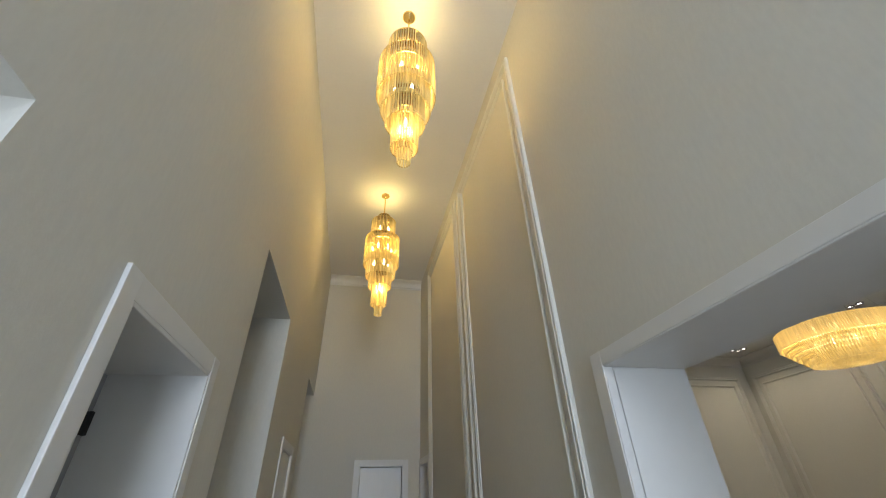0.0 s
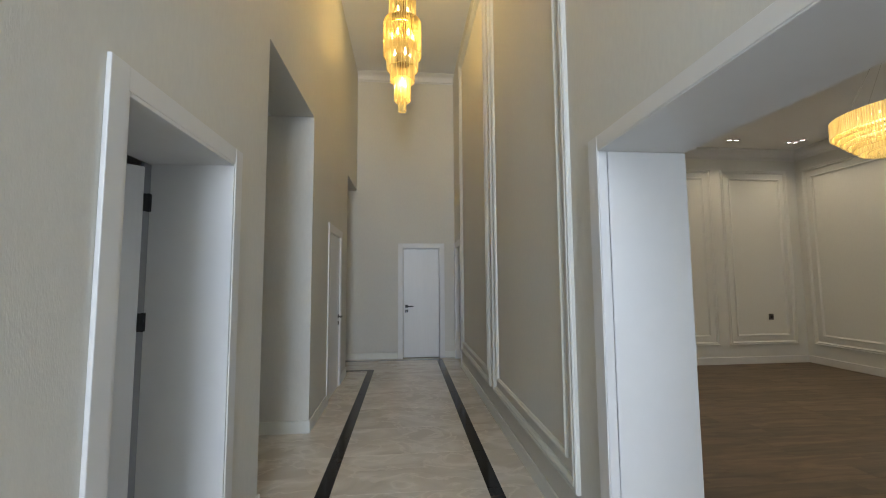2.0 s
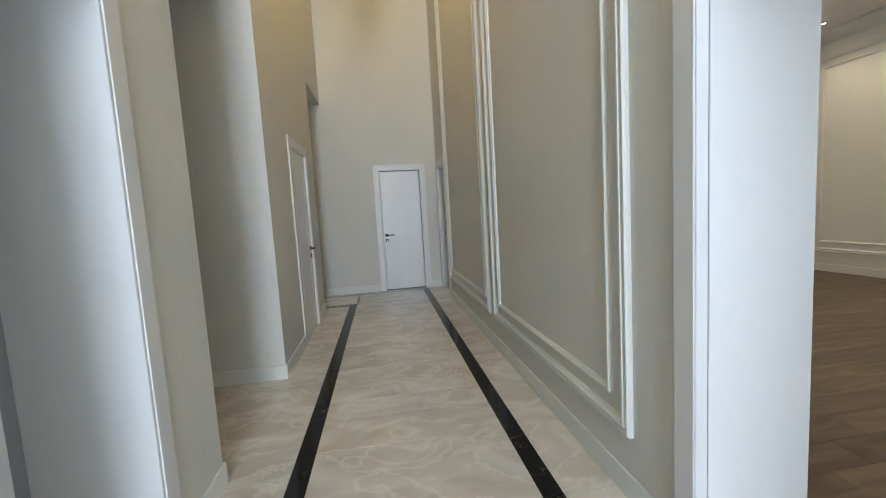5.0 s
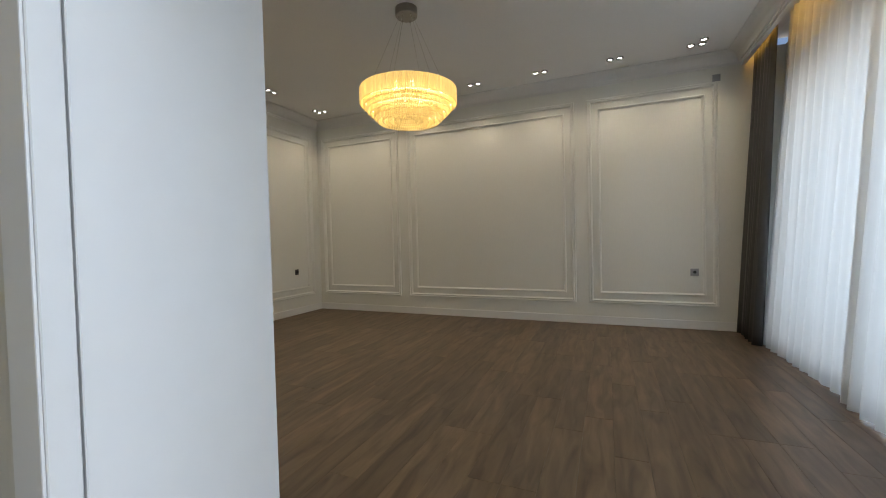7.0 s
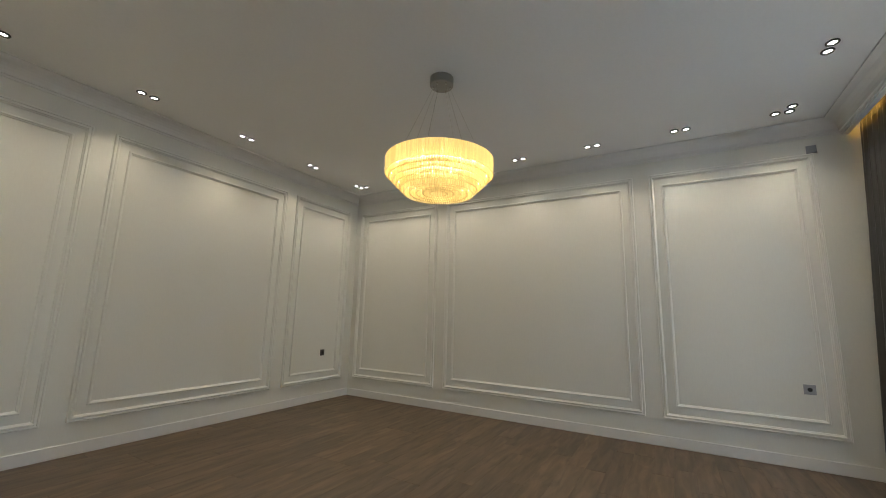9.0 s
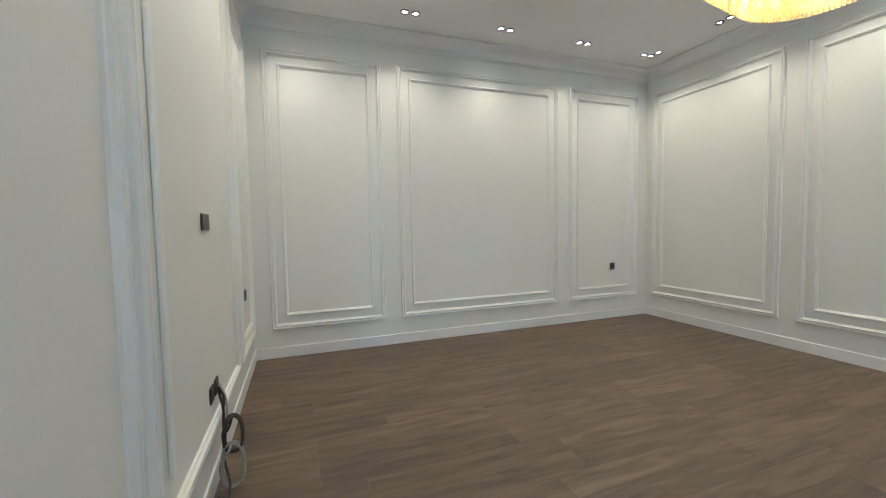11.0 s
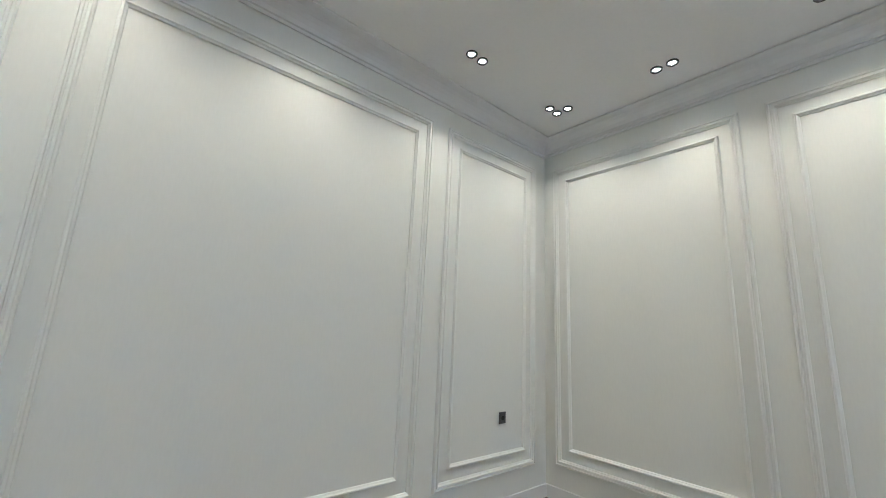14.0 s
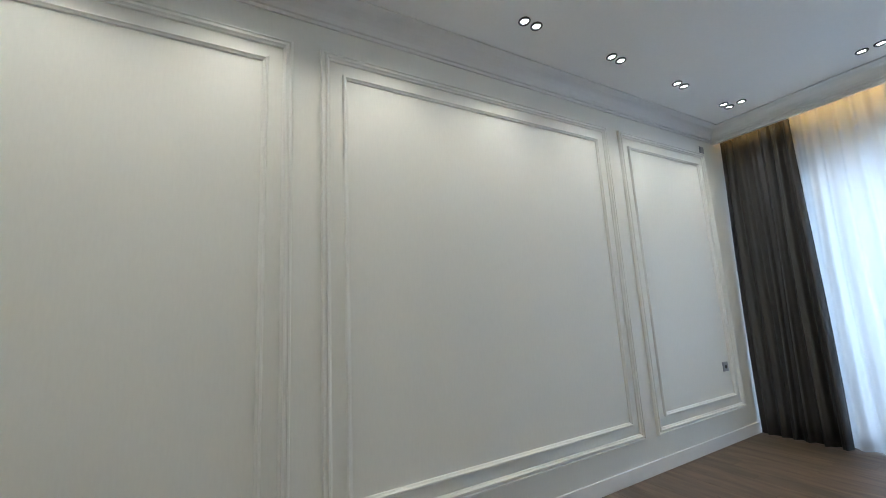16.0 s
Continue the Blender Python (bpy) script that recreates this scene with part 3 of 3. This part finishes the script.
# ---- living room chandelier ----
RC = (3.30, 0.98)
c = thing("chandelier", pose(RC[0], RC[1], RZ), "round stepped honey glass rod chandelier on wires, lit", "chandelier")
bm = bmesh.new()
lathe(bm, ((0.112, -0.001), (0.112, -0.075), (0.105, -0.083), (0.02, -0.084)), 40)
can = part("canopy", bm, M_STEEL, c, "round chrome ceiling canopy", False)
for i in range(6):
    a = 6.28319 * i / 6
    bm = bmesh.new()
    tube(bm, (0.08 * math.cos(a), 0.08 * math.sin(a), -0.083), (0.08 * math.cos(a), 0.08 * math.sin(a), -0.105), 0.008)
    part("wire_grip", bm, M_CHROME, can)
    bm = bmesh.new()
    tube(bm, (0.08 * math.cos(a), 0.08 * math.sin(a), -0.10), (0.40 * math.cos(a), 0.40 * math.sin(a), -0.82), 0.0022, sides=5)
    part("suspension_wire", bm, M_CHROME, c)
for k, (rad, top, low) in enumerate(((0.485, -0.83, -0.975), (0.452, -0.915, -1.01), (0.418, -0.95, -1.045), (0.384, -0.985, -1.08), (0.348, -1.02, -1.115), (0.312, -1.05, -1.15), (0.26, -1.05, -1.148), (0.20, -1.05, -1.146), (0.14, -1.05, -1.144), (0.08, -1.05, -1.142))):
    bm = bmesh.new()
    rods(bm, rad, top, low, int(rad * 6.283 / (0.0185 if k == 0 else 0.022)), 0.0095)
    tier = part("glass_tier", bm, M_ROD3 if k == 0 else M_ROD2, c, "ring of hanging honey glass rods")
    bm = bmesh.new()
    lathe(bm, ((rad - 0.014, top + 0.004), (rad - 0.014, top - 0.008), (rad - 0.03, top - 0.008), (rad - 0.03, top + 0.004), (rad - 0.0141, top + 0.004)), 48)
    part("ring", bm, M_CHROME, tier)
    if 0 < k < 7:
        bm = bmesh.new()
        strip = [(rad - 0.013, top - 0.018, 0.013)] + [(rad - 0.016, top - 0.052, 0.009)] * (k in (1, 3))
        for rr, zz, hh in strip:
            seg = 72
            edge = [[bm.verts.new(((rr + o) * math.cos(6.28319 * i / seg), (rr + o) * math.sin(6.28319 * i / seg), zz + 0.007 * math.sin(0.6 * k + 7 * 6.28319 * i / seg) + h)) for i in range(seg)] for o, h in ((0, 0), (0, hh), (-0.004, hh), (-0.004, 0))]
            for q in range(4):
                for i in range(seg):
                    j = (i + 1) % seg
                    bm.faces.new((edge[q][i], edge[q][j], edge[(q + 1) % 4][j], edge[(q + 1) % 4][i]))
        part("light_ring", bm, M_RING, tier, "glowing warm light strip behind the rods")
for rad, z, n in ((0.40, -0.92, 16), (0.25, -0.99, 10)):
    for i in range(n):
        a = 6.28319 * (i + 0.5) / n
        bm = bmesh.new()
        lathe(bm, ((0.004, -0.04), (0.014, -0.025), (0.016, 0.0), (0.012, 0.025), (0.003, 0.045)), 8)
        part("bulb", bm, M_BULB, c, smooth=True).matrix_basis = pose(rad * math.cos(a), rad * math.sin(a), z)
lamp("chandelier_bulb_light", "POINT", pose(RC[0], RC[1], RZ - 0.98), ROOM_BULB * 2, GOLD, soft=0.2)

# ---- downlights ----
def downlight(x, y):
    d = thing("downlight", pose(x, y, RZ), "small round recessed ceiling spot, lit", "downlight", "living room downlights")
    bm = bmesh.new()
    lathe(bm, ((0.030, -0.0005), (0.045, -0.0005), (0.047, -0.008), (0.042, -0.015), (0.032, -0.014), (0.030, -0.0006)), 20)
    part("bezel", bm, M_SOCKET, d, "dark satin bezel", True)
    bm = bmesh.new()
    lathe(bm, ((0.029, -0.0006), (0.0295, -0.004), (0.022, -0.007), (0.01, -0.009)), 16)
    part("lens", bm, M_SPOT, d, "glowing lens", True)
    return d


first = downlight(2.1 - 0.055, 3.89)
spots = []
for x in (2.1, 3.235, 4.34):
    spots.append((x, 3.89))
    for s in (-0.06, 0.06):
        if (x, s) != (2.1, -0.06):
            copy_thing(first, pose(x + s, 3.89, RZ))
first.matrix_basis = pose(2.04, 3.89, RZ)
for y in (2.93, 1.95, 0.97, -0.02, -1.0):
    spots.append((5.48, y))
    for s in (-0.06, 0.06):
        copy_thing(first, pose(5.48, y + s, RZ))
for y in (2.93, 1.95, 0.97):
    spots.append((0.97, y))
    for s in (-0.06, 0.06):
        copy_thing(first, pose(0.97, y + s, RZ))
for x in (4.38, 3.40, 2.42):
    spots.append((x, -2.03))
    for s in (-0.06, 0.06):
        copy_thing(first, pose(x + s, -2.03, RZ))
for x, y, sx, sy in ((5.43, 3.87, 1, 1), (5.46, -1.95, 1, -1), (0.97, 3.87, -1, 1)):
    spots.append((x, y))
    for a, b in ((0.045, 0.045), (-0.075, 0.045), (0.045, -0.075)):
        copy_thing(first, pose(x + a * sx, y + b * sy, RZ))
for x, y in spots:
    lamp("downlight_beam", "SPOT", pose(x, y, RZ - 0.03), DOWN_W, DOWN, soft=0.04, cone=125, blend=0.9)

# ---- cove light over the curtains ----
setting("trim_led_strip", boxes((RX1 + 0.02, CX - 0.02, COVE - 0.012, COVE - 0.001, 3.60, 3.62)), M_LED, "warm yellow light strip hidden in the cove", "light strip")


# ---- curtains ----
def drape(name, x0, x1, y, z0, z1, waves, depth, mat, label, category, seed, flare=0.0, lean=0.0):
    rnd = random.Random(seed)
    ph = [rnd.uniform(0, 6.28) for _ in range(6)]
    nx, nz = int(waves * 12), 18
    bm = bmesh.new()
    grid = []
    for j in range(nz + 1):
        v = j / nz
        row = []
        for i in range(nx + 1):
            u = i / nx
            amp = depth * (0.55 + 0.45 * (1 - v)) * (0.75 + 0.25 * math.sin(5 * u + ph[0]))
            w = math.sin(6.28319 * waves * u + 0.5 * math.sin(3 * u + ph[1]) + 0.25 * math.sin(2.3 * (1 - v) + ph[2]))
            w2 = 0.3 * math.sin(6.28319 * waves * 2.3 * u + ph[3] + 1.4 * (1 - v))
            x = x0 + (x1 - x0) * u + 0.015 * math.sin(4 * v + 9 * u + ph[4]) + lean * (1 - v) * (u - 0.5)
            zz = z0 + (z1 - z0) * v
            if j == 0:
                zz += 0.006 * math.sin(6.28 * waves * u + ph[5]) + 0.006
            row.append(bm.verts.new((x, y + amp * (w + w2) + flare * (1 - v), zz)))
        grid.append(row)
    for a, b in zip(grid, grid[1:]):
        for i in range(nx):
            bm.faces.new((a[i], a[i + 1], b[i + 1], b[i]))
    ob = tagged(part(name, bm, mat, smooth=True), label, category)
    return ob


CT = 3.765
dc = drape("curtain", 5.21, 5.95, -2.665, 0.004, CT, 6, 0.055, M_CURT, "charcoal satin curtain drawn to the corner, floor-length", "curtain", 3, 0.20)
sh1 = drape("sheer_curtain", 3.42, 5.30, -2.80, 0.004, CT, 11, 0.042, M_SHEER, "white sheer floor-length curtain with soft folds", "curtain", 5, 0.24)
sh2 = drape("sheer_curtain", 0.95, 3.55, -2.74, 0.004, CT, 15, 0.042, M_SHEER, "white sheer floor-length curtain overlapping its neighbour", "curtain", 8, 0.24)
for d in (dc, sh1, sh2):
    sol = d.modifiers.new("thickness", "SOLIDIFY")
    sol.thickness = 0.003 if d is dc else 0.001
setting("trim_curtain_rail", boxes((RX1 + 0.05, CX - 0.05, -2.85, -2.62, CT + 0.002, RZ + 0.099)), M_TRIM, "white curtain rail in the ceiling cove", "curtain rail")


# ---- sockets and switches ----
def plate(name, m, w, h, mat, label, category, holes=1):
    """Plate in local axes: x along the wall, y out of it, z up."""
    p = thing(name, m, label, category)
    part("frame", soft(boxes((-w / 2, w / 2, 0.0005, 0.010, -h / 2, h / 2)), 0.002), mat, p)
    step = (w - 0.012) / holes
    for i in range(holes):
        x = -w / 2 + 0.006 + step * (i + 0.5)
        ins = part("insert", soft(boxes((x - step / 2 + 0.003, x + step / 2 - 0.003, 0.0095, 0.0125, -h / 2 + 0.009, h / 2 - 0.009)), 0.001, 1), mat, p)
        if category == "socket":
            bm = bmesh.new()
            tube(bm, (x, 0.0126, 0), (x, 0.0132, 0), 0.021, sides=20)
            part("well", bm, M_BLACK, ins)
    return p


plate("wall_socket", pose(5.32, BY, 0.783, 0, 0, 180), 0.085, 0.10, M_SOCKET, "anthracite single socket on the panelled wall", "socket")
plate("wall_socket", pose(CX, -1.978, 0.79, 0, 0, 90), 0.10, 0.10, M_SOCKET2, "grey single socket on the panelled wall", "socket")
plate("wall_socket", pose(RX1, 3.783, 0.823, 0, 0, -90), 0.085, 0.10, M_SOCKET, "anthracite single socket near the corner", "socket")
plate("light_switch", pose(RX1, 2.25, 1.468, 0, 0, -90), 0.17, 0.09, M_SOCKET, "anthracite double light switch plate", "switch", 2)
plate("sensor_box", pose(CX, -2.245, 3.385, 0, 0, 90), 0.09, 0.09, M_SOCKET2, "small dark grey box high on the wall", "wall box")
plate("wall_socket", pose(RX1, 2.20, 0.52, 0, 0, -90), 0.085, 0.09, M_SOCKET, "anthracite open socket with loose cables", "socket")
plate("wall_socket", pose(RX1, 2.33, 0.52, 0, 0, -90), 0.085, 0.09, M_SOCKET, "anthracite open socket with loose cables", "socket")


def cable(name, pts, r, mat, label):
    cu = bpy.data.curves.new(name, "CURVE")
    cu.dimensions, cu.bevel_depth, cu.bevel_resolution = "3D", r, 2
    sp = cu.splines.new("BEZIER")
    sp.bezier_points.add(len(pts) - 1)
    for b, p in zip(sp.bezier_points, pts):
        b.co = p
        b.handle_left_type = b.handle_right_type = "AUTO"
    tmp = new("tmp", cu)
    me = bpy.data.meshes.new_from_object(tmp.evaluated_get(bpy.context.evaluated_depsgraph_get()))
    bpy.data.objects.remove(tmp)
    me.materials.clear()
    me.materials.append(mat)
    return tagged(new(name, me), label, "cable")


def coil(cx, cy, cz, rx, rz, turns):
    return [(cx + rx * math.cos(1.5708 * k + 1.6) * (1 + 0.08 * math.sin(2.1 * k)), cy + 0.006 * k, cz + rz * math.sin(1.5708 * k + 1.6) * (1 + 0.06 * math.sin(1.3 * k))) for k in range(int(4 * turns))]


cable("cable", [(RX1 + 0.018, 2.30, 0.52), (RX1 + 0.045, 2.28, 0.48), (RX1 + 0.05, 2.24, 0.40), (RX1 + 0.06, 2.20, 0.30)] + coil(RX1 + 0.105, 2.14, 0.30, 0.045, 0.10, 2.6), 0.007, M_WIRE, "black cable hanging coiled from the open socket")
cable("cable", [(RX1 + 0.018, 2.33, 0.53), (RX1 + 0.05, 2.30, 0.47), (RX1 + 0.065, 2.26, 0.36), (RX1 + 0.06, 2.20, 0.22)] + coil(RX1 + 0.10, 2.12, 0.135, 0.055, 0.12, 2.7), 0.007, M_WIREW, "grey cable hanging coiled from the open socket")
cable("cable", [(RX1 + 0.018, 2.31, 0.50), (RX1 + 0.05, 2.25, 0.38), (RX1 + 0.05, 2.20, 0.16), (RX1 + 0.09, 2.08, 0.03), (RX1 + 0.06, 1.97, 0.012), (RX1 + 0.04, 2.06, 0.012)], 0.007, M_WIRE, "black cable trailing down to the floor")

# ---- floor pieces, last ----
slab_meshes = {}


def piece(name, parent, x0, x1, y0, y1, z, mat, gap=0.0008, thick=0.011):
    w, d = round(x1 - x0 - 2 * gap, 4), round(y1 - y0 - 2 * gap, 4)
    key = (w, d, mat.name)
    if key not in slab_meshes:
        bm = bmesh.new()
        e = 0.0012
        lo = [bm.verts.new(p) for p in ((0, 0, -thick), (w, 0, -thick), (w, d, -thick), (0, d, -thick))]
        mid = [bm.verts.new(p) for p in ((0, 0, -e), (w, 0, -e), (w, d, -e), (0, d, -e))]
        up = [bm.verts.new(p) for p in ((e, e, 0), (w - e, e, 0), (w - e, d - e, 0), (e, d - e, 0))]
        bm.faces.new(up)
        for a, b in ((lo, mid), (mid, up)):
            for i in range(4):
                bm.faces.new((a[i], a[(i + 1) % 4], b[(i + 1) % 4], b[i]))
        me = bpy.data.meshes.new(name)
        bm.to_mesh(me)
        bm.free()
        me.materials.append(mat)
        slab_meshes[key] = me
    ob = new(name, slab_meshes[key])
    ob.location = (x0 + gap, y0 + gap, z)
    ob.parent = parent
    return ob


hall_floor, room_floor = bpy.data.objects["floor"], bpy.data.objects["floor_room"]
SL0, SL1, SR0, SR1 = -1.545, -1.445, -0.365, -0.265
ys = [-7.42 + 0.6 * i for i in range(22)]
for y in ys:
    y1 = min(y + 0.6, ENDY)
    if y >= ENDY - 0.05:
        continue
    yc = min(y1, 5.45)
    if yc - y > 0.02:
        piece("tile", hall_floor, SL1, SR0, y, yc, 0, M_MARBLE)
        piece("marble_band", hall_floor, SR0, SR1, y, yc, 0, M_NERO, 0.0004)
    if y1 <= 4.70:
        piece("tile", hall_floor, LX - LT, SL0, y, y1, 0, M_MARBLE)
        piece("marble_band", hall_floor, SL0, SL1, y, y1, 0, M_NERO, 0.0004)
    piece("tile", hall_floor, SR1, 0.19, y, y1, 0, M_MARBLE)
piece("marble_band", hall_floor, SL0, SL1, 4.58, 4.68, 0, M_NERO, 0.0004)
for x0, x1 in ((-2.62, SL1), (-4.4, -2.62)):
    piece("marble_band", hall_floor, x0, x1, 4.68, 4.78, 0, M_NERO, 0.0004)
for x0, x1 in ((-1.42, SR1), (-2.62, -1.42), (-4.4, -2.62)):
    piece("marble_band", hall_floor, x0, x1, 5.45, 5.53, 0, M_NERO, 0.0004)
    piece("tile", hall_floor, x0, x1, 5.53, ENDY, 0, M_MARBLE)
for x0, x1 in ((-2.62, -1.42), (-3.7, -2.62), (-4.45, -3.7)):
    piece("tile", hall_floor, x0, x1, 4.78, 5.45, 0, M_MARBLE)
piece("tile", hall_floor, LX - LT, SL0, 4.58, 4.68, 0, M_MARBLE)
for y in ys:
    if -1.0 < y < 2.3:
        for x0 in (-3.48, -4.45):
            piece("tile", hall_floor, x0, x0 + (1.2 if x0 > -3.5 else 0.97), y, y + 0.6, 0, M_MARBLE)

rnd = random.Random(4)
PW, PL = 0.19, 1.25
row = 0
y = WY - 0.2
while y < BY - 0.01:
    y1 = min(y + PW, BY)
    start = 0.205 if OY0 - 0.1 < y < OY1 else RX1 - 0.2
    x = start - rnd.choice((0.0, 0.25, 0.5, 0.75, 1.0))
    while x < CX:
        a, b = max(x, start), min(x + PL, CX)
        if b - a > 0.03:
            piece("plank", room_floor, a, b, y, y1, 0, M_WOOD, 0.0003)
        x += PL
    y = y1
